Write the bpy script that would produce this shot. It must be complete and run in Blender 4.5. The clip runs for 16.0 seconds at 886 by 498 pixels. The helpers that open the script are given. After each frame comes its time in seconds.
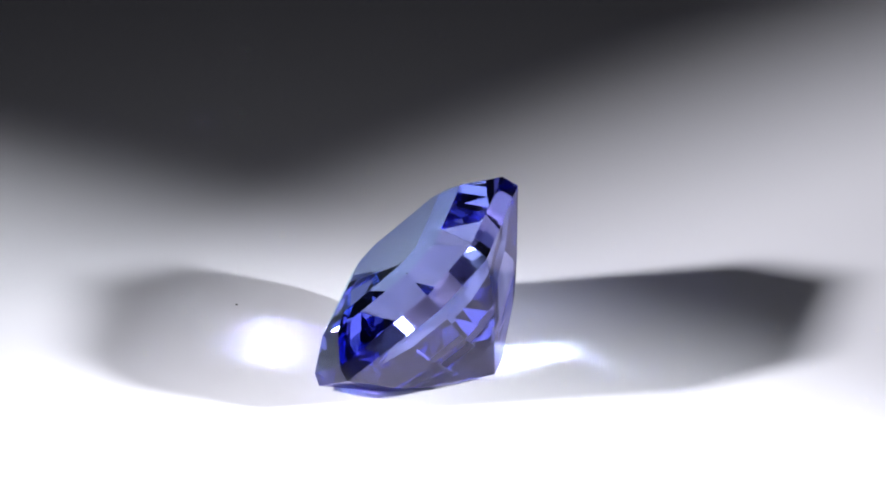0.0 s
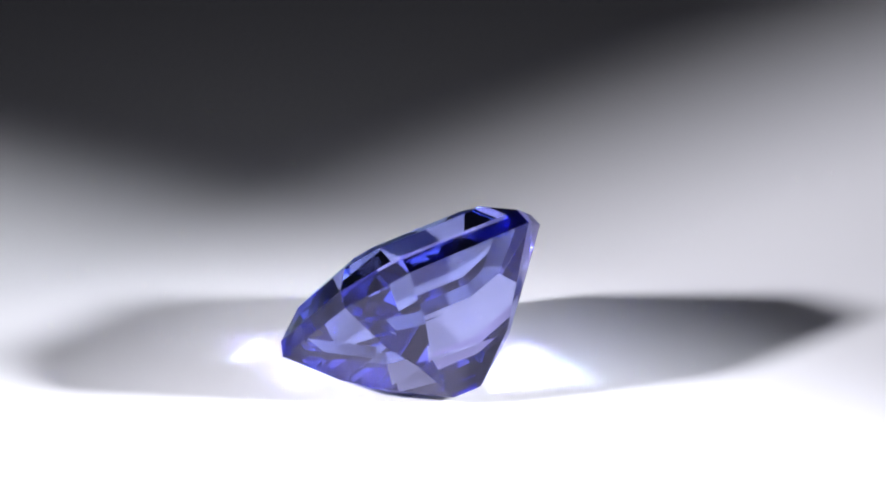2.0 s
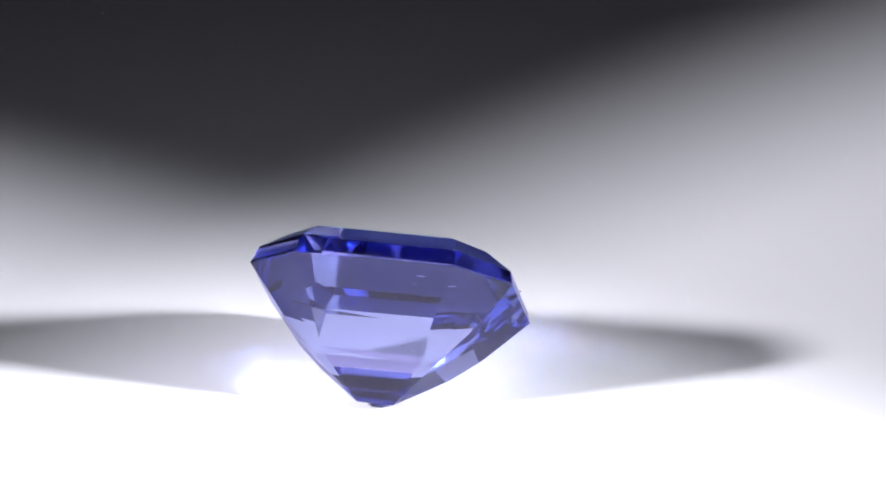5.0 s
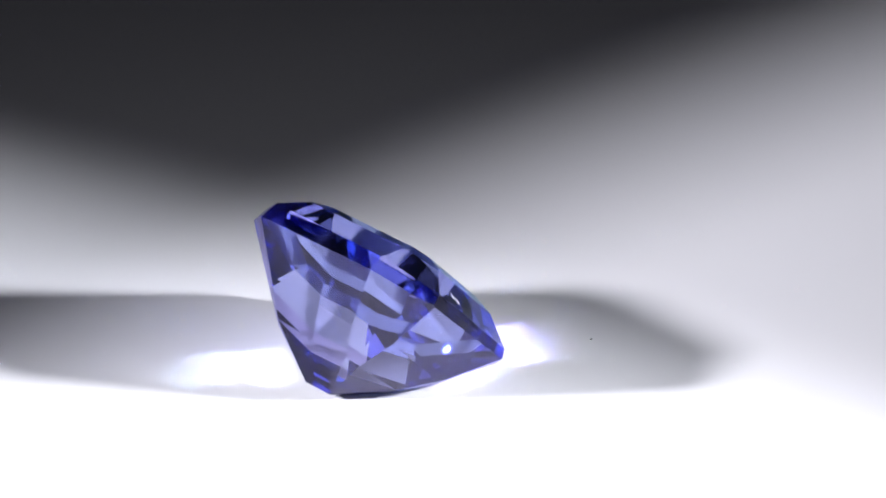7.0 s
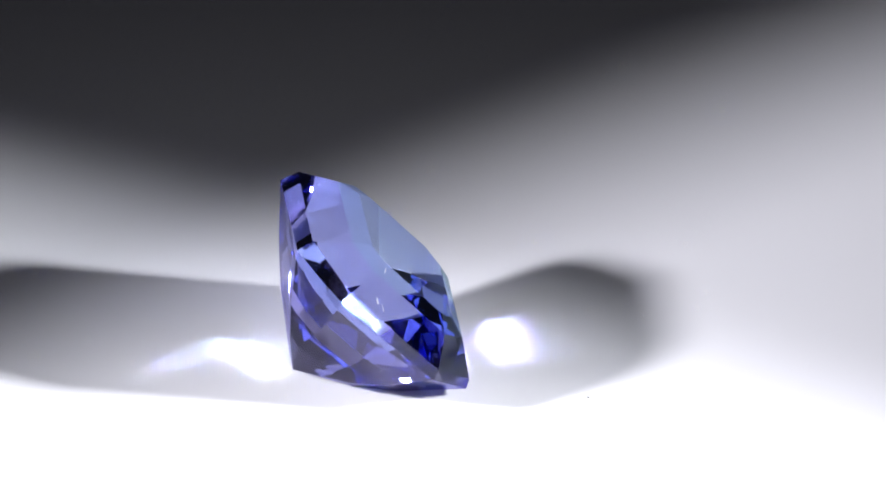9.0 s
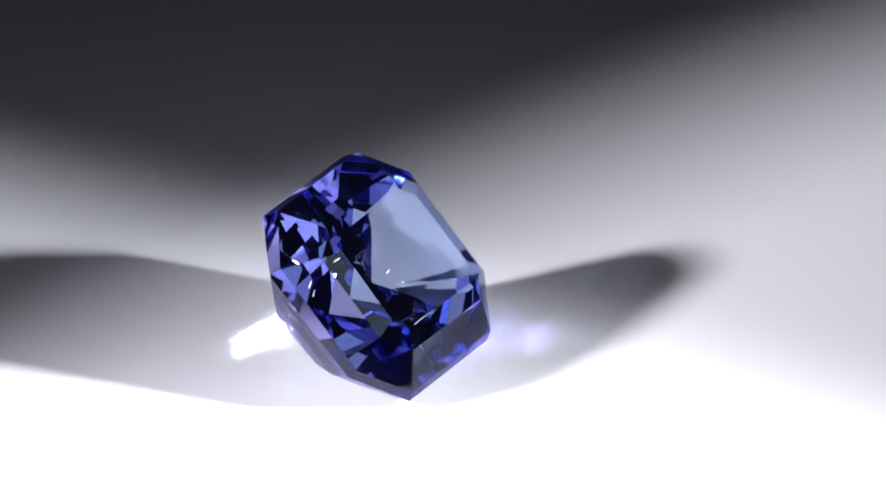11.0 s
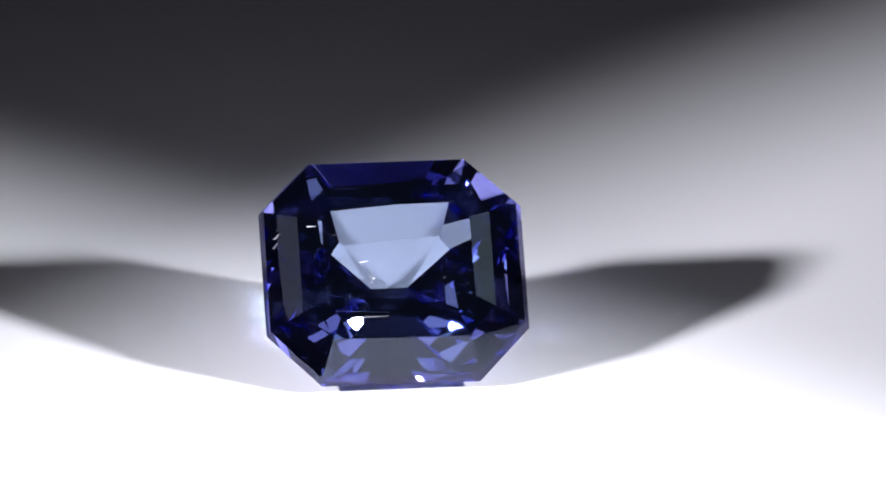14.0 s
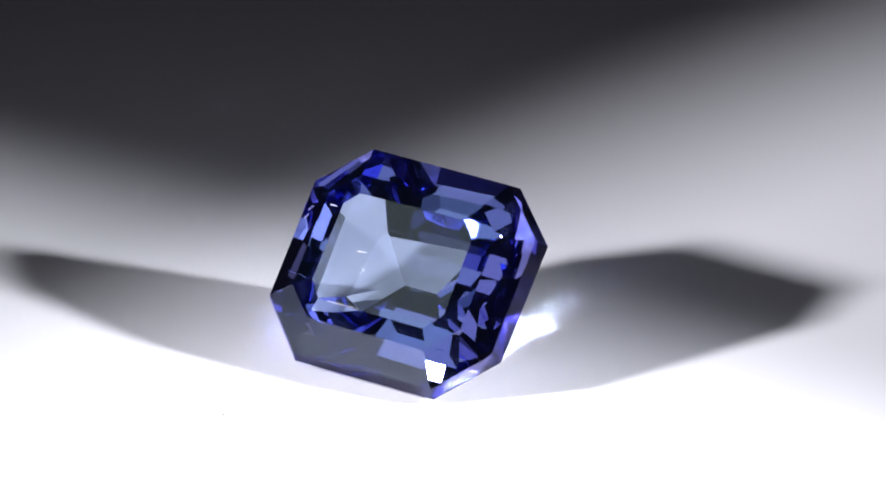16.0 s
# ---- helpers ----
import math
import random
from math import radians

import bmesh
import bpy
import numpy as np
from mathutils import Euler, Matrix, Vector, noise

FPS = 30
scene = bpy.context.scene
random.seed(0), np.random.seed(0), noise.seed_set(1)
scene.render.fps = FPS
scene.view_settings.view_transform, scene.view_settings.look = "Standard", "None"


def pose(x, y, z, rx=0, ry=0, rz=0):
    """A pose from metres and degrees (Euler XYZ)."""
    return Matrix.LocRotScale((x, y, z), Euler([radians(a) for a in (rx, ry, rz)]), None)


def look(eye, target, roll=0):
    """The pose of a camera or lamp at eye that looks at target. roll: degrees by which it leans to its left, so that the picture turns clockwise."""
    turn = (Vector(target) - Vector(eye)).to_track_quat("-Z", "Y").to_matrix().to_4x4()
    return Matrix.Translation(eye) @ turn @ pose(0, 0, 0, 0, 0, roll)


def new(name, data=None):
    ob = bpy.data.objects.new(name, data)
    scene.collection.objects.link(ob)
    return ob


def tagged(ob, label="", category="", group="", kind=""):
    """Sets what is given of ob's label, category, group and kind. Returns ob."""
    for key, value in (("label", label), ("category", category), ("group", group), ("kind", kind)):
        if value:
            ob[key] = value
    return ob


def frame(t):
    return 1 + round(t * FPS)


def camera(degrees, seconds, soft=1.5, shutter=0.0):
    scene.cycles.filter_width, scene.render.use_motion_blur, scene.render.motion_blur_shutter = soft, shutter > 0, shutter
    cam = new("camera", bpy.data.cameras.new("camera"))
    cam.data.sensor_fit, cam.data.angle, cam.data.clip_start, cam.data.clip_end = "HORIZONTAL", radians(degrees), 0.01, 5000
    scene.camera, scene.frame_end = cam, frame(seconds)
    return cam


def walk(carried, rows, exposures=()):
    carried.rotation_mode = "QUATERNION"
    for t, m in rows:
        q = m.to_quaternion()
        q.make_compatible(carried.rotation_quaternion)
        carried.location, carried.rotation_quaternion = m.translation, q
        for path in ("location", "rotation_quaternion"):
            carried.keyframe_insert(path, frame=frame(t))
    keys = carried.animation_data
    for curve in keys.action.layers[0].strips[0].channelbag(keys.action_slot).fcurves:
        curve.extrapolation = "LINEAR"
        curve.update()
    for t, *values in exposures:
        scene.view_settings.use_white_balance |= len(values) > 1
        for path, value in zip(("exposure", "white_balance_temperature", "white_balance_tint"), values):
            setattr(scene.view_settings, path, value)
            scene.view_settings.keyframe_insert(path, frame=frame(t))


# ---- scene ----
# One cut gemstone lies on a white turntable that makes a turn in twenty seconds,
# clockwise seen from above, between two small spot lamps, before a still macro camera.
MM = 0.001
TURN = 18.0          # degrees a second
FACING = 14.4        # second at which the gemstone faces the camera

# ---- camera ----
ELEV, DIST, ROLL = radians(26.7), 0.40, 0.63
right = Vector((1, 0, 0))
ahead = Vector((0, math.cos(ELEV), -math.sin(ELEV)))
above = Vector((0, math.sin(ELEV), math.cos(ELEV)))
aim = right * 1.764 * MM + above * 4.375 * MM
eye = aim - ahead * DIST
cam = camera(math.degrees(2 * math.atan(784 / (46.6 * DIST / MM))), 16.0, soft=1.8)
walk(cam, [(0.0, look(eye, aim, ROLL)), (16.0, look(eye, aim, ROLL))])

# ---- world and lamps ----
world = bpy.data.worlds.new("dim_room")
world.use_nodes = True
back = world.node_tree.nodes["Background"]
back.inputs["Color"].default_value = (0.80, 0.78, 1.0, 1)
back.inputs["Strength"].default_value = 0.0105
scene.world = world


def spot(name, place, target, power, cone, blend, radius, color):
    data = bpy.data.lights.new(name, "SPOT")
    data.energy, data.spot_size, data.spot_blend = power, radians(cone), blend
    data.shadow_soft_size, data.color = radius, color
    ob = new(name, data)
    ob.matrix_world = look(place, target)
    return ob


def beam(place, turn, drop):
    """A point on the axis of a lamp at place: its compass turn from +x and its drop below the level, in degrees."""
    a, d = radians(turn), radians(drop)
    return place + Vector((math.cos(d) * math.cos(a), math.cos(d) * math.sin(a), -math.sin(d)))


WEST, EAST = Vector((-0.1231, -0.0503, 0.0714)), Vector((0.1291, -0.0388, 0.0663))
# each lamp is a small bright source; a wide, dim fill is added before and above it, turned towards the stone
for name, place, turn, drop, power, cone, blend, color, soft_fill in (
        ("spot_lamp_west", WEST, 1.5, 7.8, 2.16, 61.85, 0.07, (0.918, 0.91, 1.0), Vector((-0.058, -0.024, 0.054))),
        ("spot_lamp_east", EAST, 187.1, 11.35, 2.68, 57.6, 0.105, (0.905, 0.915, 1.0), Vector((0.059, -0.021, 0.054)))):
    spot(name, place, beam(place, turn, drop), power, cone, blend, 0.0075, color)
    # added fill with no seen source, to brighten the stone's inner facets
    spot(name + "_soft_fill", soft_fill, Vector((0, 0, 0.004)), 0.0175, 40, 0.6, 0.024, color)
scene.cycles.caustics_refractive = scene.cycles.caustics_reflective = True
scene.cycles.max_bounces = scene.cycles.transmission_bounces = scene.cycles.glossy_bounces = 32
scene.cycles.blur_glossy, scene.cycles.sample_clamp_indirect = 0.0, 0.0
scene.view_settings.exposure = 0.0


# ---- materials ----
def nodes(name):
    m = bpy.data.materials.new(name)
    m.use_nodes = True
    return m, m.node_tree.nodes, m.node_tree.links


def white_acrylic():
    m, n, l = nodes("white_acrylic")
    b = n["Principled BSDF"]
    tc = n.new("ShaderNodeTexCoord")
    cloud, grain = n.new("ShaderNodeTexNoise"), n.new("ShaderNodeTexNoise")
    cloud.inputs["Scale"].default_value, grain.inputs["Scale"].default_value = 60, 3500
    for t in (cloud, grain):
        l.new(tc.outputs["Object"], t.inputs["Vector"])
    ramp = n.new("ShaderNodeValToRGB")
    ramp.color_ramp.elements[0].color = (0.80, 0.80, 0.82, 1)
    ramp.color_ramp.elements[1].color = (0.84, 0.84, 0.85, 1)
    l.new(cloud.outputs["Fac"], ramp.inputs["Fac"])
    l.new(ramp.outputs["Color"], b.inputs["Base Color"])
    rough = n.new("ShaderNodeMapRange")
    rough.inputs["To Min"].default_value, rough.inputs["To Max"].default_value = 0.5, 0.7
    l.new(grain.outputs["Fac"], rough.inputs["Value"])
    l.new(rough.outputs["Result"], b.inputs["Roughness"])
    b.inputs["Specular IOR Level"].default_value = 0.25
    return m


def brown_wood():
    m, n, l = nodes("brown_wood")
    b = n["Principled BSDF"]
    tc, stretch = n.new("ShaderNodeTexCoord"), n.new("ShaderNodeMapping")
    stretch.inputs["Scale"].default_value = (3, 40, 40)
    l.new(tc.outputs["Object"], stretch.inputs["Vector"])
    grain, blotch = n.new("ShaderNodeTexNoise"), n.new("ShaderNodeTexNoise")
    grain.inputs["Scale"].default_value, grain.inputs["Detail"].default_value = 6, 8
    blotch.inputs["Scale"].default_value = 5
    l.new(stretch.outputs["Vector"], grain.inputs["Vector"])
    l.new(tc.outputs["Object"], blotch.inputs["Vector"])
    ramp, mix = n.new("ShaderNodeValToRGB"), n.new("ShaderNodeMix")
    ramp.color_ramp.elements[0].color = (0.11, 0.055, 0.025, 1)
    ramp.color_ramp.elements[1].color = (0.26, 0.14, 0.065, 1)
    l.new(grain.outputs["Fac"], ramp.inputs["Fac"])
    mix.data_type, mix.blend_type = "RGBA", "MULTIPLY"
    mix.inputs[0].default_value = 0.35
    l.new(ramp.outputs["Color"], mix.inputs[6])
    l.new(blotch.outputs["Color"], mix.inputs[7])
    l.new(mix.outputs[2], b.inputs["Base Color"])
    bump = n.new("ShaderNodeBump")
    bump.inputs["Strength"].default_value, bump.inputs["Distance"].default_value = 0.2, 0.0005
    l.new(grain.outputs["Fac"], bump.inputs["Height"])
    l.new(bump.outputs["Normal"], b.inputs["Normal"])
    b.inputs["Roughness"].default_value = 0.45
    return m


def gem_glass(name, tint, rough_low, rough_high, index=1.69):
    """Violet-blue tanzanite: glass of high index with faint polishing marks."""
    m, n, l = nodes(name)
    n.remove(n["Principled BSDF"])
    g = n.new("ShaderNodeBsdfGlass")
    g.inputs["IOR"].default_value = index
    tc, t, mr = n.new("ShaderNodeTexCoord"), n.new("ShaderNodeTexNoise"), n.new("ShaderNodeMapRange")
    t.inputs["Scale"].default_value = 900
    l.new(tc.outputs["Object"], t.inputs["Vector"])
    mr.inputs["From Min"].default_value, mr.inputs["From Max"].default_value = 0.45, 0.75
    mr.inputs["To Min"].default_value, mr.inputs["To Max"].default_value = rough_low, rough_high
    l.new(t.outputs["Fac"], mr.inputs["Value"])
    l.new(mr.outputs["Result"], g.inputs["Roughness"])
    g.inputs["Color"].default_value = (*tint, 1)
    l.new(g.outputs["BSDF"], n["Material Output"].inputs["Surface"])
    return m


def plain(name, color, rough):
    m, n, l = nodes(name)
    b = n["Principled BSDF"]
    t, ramp = n.new("ShaderNodeTexNoise"), n.new("ShaderNodeValToRGB")
    t.inputs["Scale"].default_value = 800
    ramp.color_ramp.elements[0].color = (*[c * 0.7 for c in color], 1)
    ramp.color_ramp.elements[1].color = (*[min(1, c * 1.2) for c in color], 1)
    l.new(t.outputs["Fac"], ramp.inputs["Fac"])
    l.new(ramp.outputs["Color"], b.inputs["Base Color"])
    b.inputs["Roughness"].default_value = rough
    return m


WHITE = white_acrylic()
WOOD = brown_wood()
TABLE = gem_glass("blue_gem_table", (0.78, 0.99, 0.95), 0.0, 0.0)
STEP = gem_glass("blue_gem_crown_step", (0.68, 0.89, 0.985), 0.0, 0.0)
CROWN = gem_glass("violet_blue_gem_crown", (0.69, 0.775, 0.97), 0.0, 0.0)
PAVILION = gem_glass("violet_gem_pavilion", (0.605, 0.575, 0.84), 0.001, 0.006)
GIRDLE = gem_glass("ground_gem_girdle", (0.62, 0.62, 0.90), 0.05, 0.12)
FIBRE = plain("pale_mineral_fibre", (0.85, 0.87, 0.92), 0.5)
VOID = gem_glass("gas_filled_flaw", (1.0, 1.0, 1.0), 0.0, 0.02, 1 / 1.69)
DUST = plain("grey_dust", (0.10, 0.10, 0.10), 0.9)


# ---- building helpers ----
def part(name, bm, material, parent, label=""):
    me = bpy.data.meshes.new(name)
    bm.to_mesh(me)
    bm.free()
    me.materials.append(material)
    ob = new(name, me)
    ob.parent = parent
    if label:
        tagged(ob, label)
    return ob


def disc(radius, top, bottom, bevel, n=128):
    """A round plate with a rounded upper rim."""
    bm = bmesh.new()
    prof = [(radius, bottom), (radius, top - bevel)]
    prof += [(radius - bevel + bevel * math.cos(a), top - bevel + bevel * math.sin(a)) for a in (0.4, 0.8, 1.2, math.pi / 2)]
    rings = [[bm.verts.new((r * math.cos(i * math.tau / n), r * math.sin(i * math.tau / n), z)) for i in range(n)] for r, z in prof]
    for a, b in zip(rings, rings[1:]):
        for i in range(n):
            bm.faces.new((a[i], a[(i + 1) % n], b[(i + 1) % n], b[i]))
    bm.faces.new(rings[-1])
    bm.faces.new(rings[0][::-1])
    return bm


# ---- setting ----
def make_table():
    bm = bmesh.new()
    bmesh.ops.create_cube(bm, size=1, matrix=Matrix.Translation((0, 0, -0.0255)) @ Matrix.Diagonal((1.6, 1.2, 0.03, 1)))
    bmesh.ops.bevel(bm, geom=bm.edges[:], offset=0.003, segments=3, affect="EDGES")
    me = bpy.data.meshes.new("floor")
    bm.to_mesh(me)
    bm.free()
    me.materials.append(WOOD)
    return tagged(new("floor", me), "brown wooden tabletop under the white turntable", "tabletop", kind="structure")


def make_turntable():
    bm = disc(0.048, 0.0, -0.0105, 0.0012)
    me = bpy.data.meshes.new("turntable")
    bm.to_mesh(me)
    bm.free()
    me.materials.append(WHITE)
    return tagged(new("turntable", me), "plain white round turntable plate with a matt surface", "turntable")


# ---- the gemstone ----
# each ring of the step cut, in millimetres: half widths left, right, up, down; corner cuts along u (left, right) and along v (up, down);
# its height, and how much that height leans along u and v
GEM = dict(table=(2.814, 2.855, 2.028, 2.411, 0.526, 0.584, 0.629, 0.664, 1.617, -0.011, 0.008),
           step=(3.690, 3.620, 2.837, 3.154, 1.031, 1.040, 1.074, 1.192, 1.342, -0.004, -0.003),
           rim=(4.887, 4.769, 4.122, 4.379, 1.838, 1.856, 1.832, 1.924, 0.463, -0.003, 0.003),
           girdle=(5.025, 4.999, 4.303, 4.583, 1.982, 2.023, 1.896, 2.076, -0.091, -0.020, -0.029),
           upper=(3.474, 3.444, 2.690, 3.089, 1.085, 1.127, 1.258, 1.125, -1.956, -0.018, -0.016),
           lower=(2.344, 2.284, 1.489, 1.983, 0.454, 0.416, 0.397, 0.745, -3.107, 0.000, -0.035))
KEEL = (Vector((-0.788, -0.156, -4.467)), Vector((0.597, -0.156, -4.467)))


def octagon(left, right, up, down, cul, cur, cvu, cvd, n, leanu, leanv):
    """Eight corners, from the upper one beside the long side, clockwise as seen from the front."""
    flat = ((-left + cul, up), (right - cur, up), (right, up - cvu), (right, -down + cvd),
            (right - cur, -down), (-left + cul, -down), (-left, -down + cvd), (-left, up - cvu))
    return [Vector((u, v, n + leanu * u + leanv * v)) for u, v in flat]


def gem_pose():
    """From the stone's own u, v, n to the turntable at the moment when it faces the camera."""
    base = Matrix(((1, 0, 0), (0, 0, -1), (0, 1, 0))).to_4x4()
    turn = Matrix.Rotation(radians(-0.92), 4, "Z") @ Matrix.Rotation(radians(-44.56), 4, "X") @ base
    return Matrix.Translation((0.038, 0.91, 3.575)) @ turn


def plane_of(points):
    """The plane that suits the points best: its outward normal and its distance from the stone's middle."""
    p = np.array([tuple(q) for q in points])
    mid = p.mean(0)
    n = np.linalg.svd(p - mid)[2][2]
    if n @ (mid - np.array((0, 0, -1.0))) < 0:
        n = -n
    return n, float(n @ mid)


def gem_cuts():
    """Every facet of the stone as (name, plane), from the table down to the keel."""
    rings = [octagon(*GEM[k]) for k in ("table", "step", "rim", "girdle", "upper", "lower")]
    cuts = [("table_facet", plane_of(rings[0]))]
    names = ("upper_crown_facet", "lower_crown_facet", "girdle_facet", "upper_pavilion_facet", "middle_pavilion_facet")
    for name, up, low in zip(names, rings, rings[1:]):
        for i in range(8):
            k = (i + 1) % 8
            cuts.append((name, plane_of((up[i], up[k], low[i], low[k]))))
    o, (a, b) = rings[-1], KEEL
    for points in ((o[0], a, b, o[1]), (o[1], b, o[2]), (o[2], b, o[3]), (o[3], b, o[4]), (o[4], b, a, o[5]),
                   (o[5], a, o[6]), (o[6], a, o[7]), (o[7], a, o[0])):
        cuts.append(("lower_pavilion_facet", plane_of(points)))
    return cuts


def facet_polygon(index, planes):
    """The face that all other cuts leave of one cut."""
    n, d = planes[index]
    t = np.cross(n, (0.3, 0.5, 0.8))
    t /= np.linalg.norm(t)
    s = np.cross(n, t)
    poly = [n * d + (t * x + s * y) * 30 for x, y in ((-1, -1), (1, -1), (1, 1), (-1, 1))]
    for j, (m, e) in enumerate(planes):
        if j == index or not poly:
            continue
        kept = []
        for p, q in zip(poly, poly[1:] + poly[:1]):
            dp, dq = m @ p - e, m @ q - e
            if dp <= 0:
                kept.append(p)
            if dp * dq < 0:
                kept.append(p + (q - p) * (dp / (dp - dq)))
        poly = kept
    if len(poly) > 2 and np.dot(np.cross(poly[1] - poly[0], poly[2] - poly[0]), n) < 0:
        poly.reverse()
    return poly


def make_gem():
    gem = tagged(new("gemstone"), "violet-blue step-cut octagonal gemstone lying tilted on a white turntable", "gemstone")
    gem.empty_display_size = 0.002
    m = Matrix.Scale(MM, 4) @ gem_pose()
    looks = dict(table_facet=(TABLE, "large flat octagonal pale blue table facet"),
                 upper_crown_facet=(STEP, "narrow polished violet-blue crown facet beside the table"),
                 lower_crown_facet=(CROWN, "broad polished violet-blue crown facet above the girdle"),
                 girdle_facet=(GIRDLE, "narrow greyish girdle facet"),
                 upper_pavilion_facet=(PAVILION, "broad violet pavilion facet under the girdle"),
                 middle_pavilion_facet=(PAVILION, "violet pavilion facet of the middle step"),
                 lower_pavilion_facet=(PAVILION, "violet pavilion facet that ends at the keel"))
    cuts = gem_cuts()
    planes = [plane for _, plane in cuts]
    for index, (name, _) in enumerate(cuts):
        poly = facet_polygon(index, planes)
        if len(poly) < 3:
            continue
        bm = bmesh.new()
        bm.faces.new([bm.verts.new(p) for p in poly])
        bmesh.ops.remove_doubles(bm, verts=bm.verts[:], dist=1e-5)
        bm.transform(m)
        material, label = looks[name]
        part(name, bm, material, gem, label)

    # thin pale needles inside the stone, and short lint fibres on its facets
    rnd = random.Random(4)
    needles = [((-2.3, 1.0, 1.35), (0.7, 0.95, 1.2), 0.006, VOID), ((-2.4, -2.0, 1.1), (-0.4, -2.1, 1.0), 0.006, VOID),
               ((-4.3, -1.35, 0.3), (-3.3, -1.55, 0.5), 0.007, VOID)]
    lint = [((-1.45, -0.22, 1.64), (-1.12, -0.17, 1.63), 0.020, FIBRE), ((-3.35, 1.32, 1.50), (-3.02, 1.30, 1.58), 0.018, FIBRE),
            ((-4.55, 1.10, 0.75), (-4.36, 1.26, 0.89), 0.016, FIBRE), ((-4.6, 0.75, 0.71), (-4.45, 0.92, 0.82), 0.014, FIBRE),
            ((-1.9, -2.38, 1.62), (-0.5, -2.36, 1.61), 0.006, FIBRE)]
    for p, q, r, material in needles + lint:
        p, q = Vector(p), Vector(q)
        bm = bmesh.new()
        turn = (q - p).to_track_quat("Z", "Y").to_matrix().to_4x4()
        bmesh.ops.create_cone(bm, cap_ends=True, segments=6, radius1=r, radius2=r * 0.4, depth=(q - p).length,
                              matrix=Matrix.Translation((p + q) / 2) @ turn)
        for v in bm.verts:
            v.co += Vector((rnd.uniform(-1, 1), rnd.uniform(-1, 1), rnd.uniform(-1, 1))) * r * 0.6
        bm.transform(m)
        if material == VOID:
            part("inclusion", bm, VOID, gem, "thin needle-like inclusion inside the stone")
        else:
            part("lint", bm, FIBRE, gem, "short white lint fibre on a facet")

    # fine dust grains that lie on the table
    bm = bmesh.new()
    top = GEM["table"]
    for _ in range(34):
        u = rnd.uniform(-2.7, -0.6) if rnd.random() < 0.6 else rnd.uniform(-0.6, 2.7)
        v = rnd.uniform(-2.2, 1.9) * (0.7 if abs(u) > 2.3 else 1)
        bmesh.ops.create_icosphere(bm, subdivisions=1, radius=rnd.choice((0.006, 0.008, 0.010, 0.014)),
                                   matrix=Matrix.Translation((u, v, top[8] + top[9] * u + top[10] * v + 0.006)))
    for _ in range(9):  # a small cluster of larger pale flakes that stand in for glints
        u, v = rnd.gauss(-0.95, 0.10), rnd.gauss(-0.80, 0.16)
        bmesh.ops.create_icosphere(bm, subdivisions=1, radius=rnd.choice((0.012, 0.018, 0.028)),
                                   matrix=Matrix.Translation((u, v, top[8] + top[9] * u + top[10] * v + 0.004))
                                   @ Matrix.Diagonal((1.2, 0.8, 0.3, 1)))
    bm.transform(m)
    dust = part("dust", bm, FIBRE, gem, "fine pale dust grains, and flakes put in for glints, on the polished top")
    dust["kind"] = "stuff"
    return gem


def make_speck(size, seed):
    bm = bmesh.new()
    bmesh.ops.create_icosphere(bm, subdivisions=1, radius=size)
    rnd = random.Random(seed)
    for v in bm.verts:
        v.co = Vector((v.co.x * rnd.uniform(0.6, 1.5), v.co.y * rnd.uniform(0.6, 1.2), (v.co.z + size) * 0.5))
    me = bpy.data.meshes.new("dust_speck")
    bm.to_mesh(me)
    bm.free()
    me.materials.append(DUST)
    return tagged(new("dust_speck", me), "tiny grey dust speck on the white turntable", "dust", group="dust on the turntable")


floor = make_table()
turntable = make_turntable()
gem = make_gem()
SPECKS = [(7.77, -117.0, 0.045)]
specks = [make_speck(s * MM, i) for i, (r, a, s) in enumerate(SPECKS)]


def motions():
    times = [i * 0.5 for i in range(33)]
    angles = [-TURN * (t - FACING) for t in times]
    walk(turntable, [(t, pose(0, 0, 0, 0, 0, a)) for t, a in zip(times, angles)])
    walk(gem, [(t, pose(0, 0, 0, 0, 0, a)) for t, a in zip(times, angles)])
    for ob, (r, start, s) in zip(specks, SPECKS):
        rows = []
        for t, a in zip(times, angles):
            b = radians(start + a)
            rows.append((t, pose(r * MM * math.cos(b), r * MM * math.sin(b), 0, 0, 0, start + a)))
        walk(ob, rows)


motions()
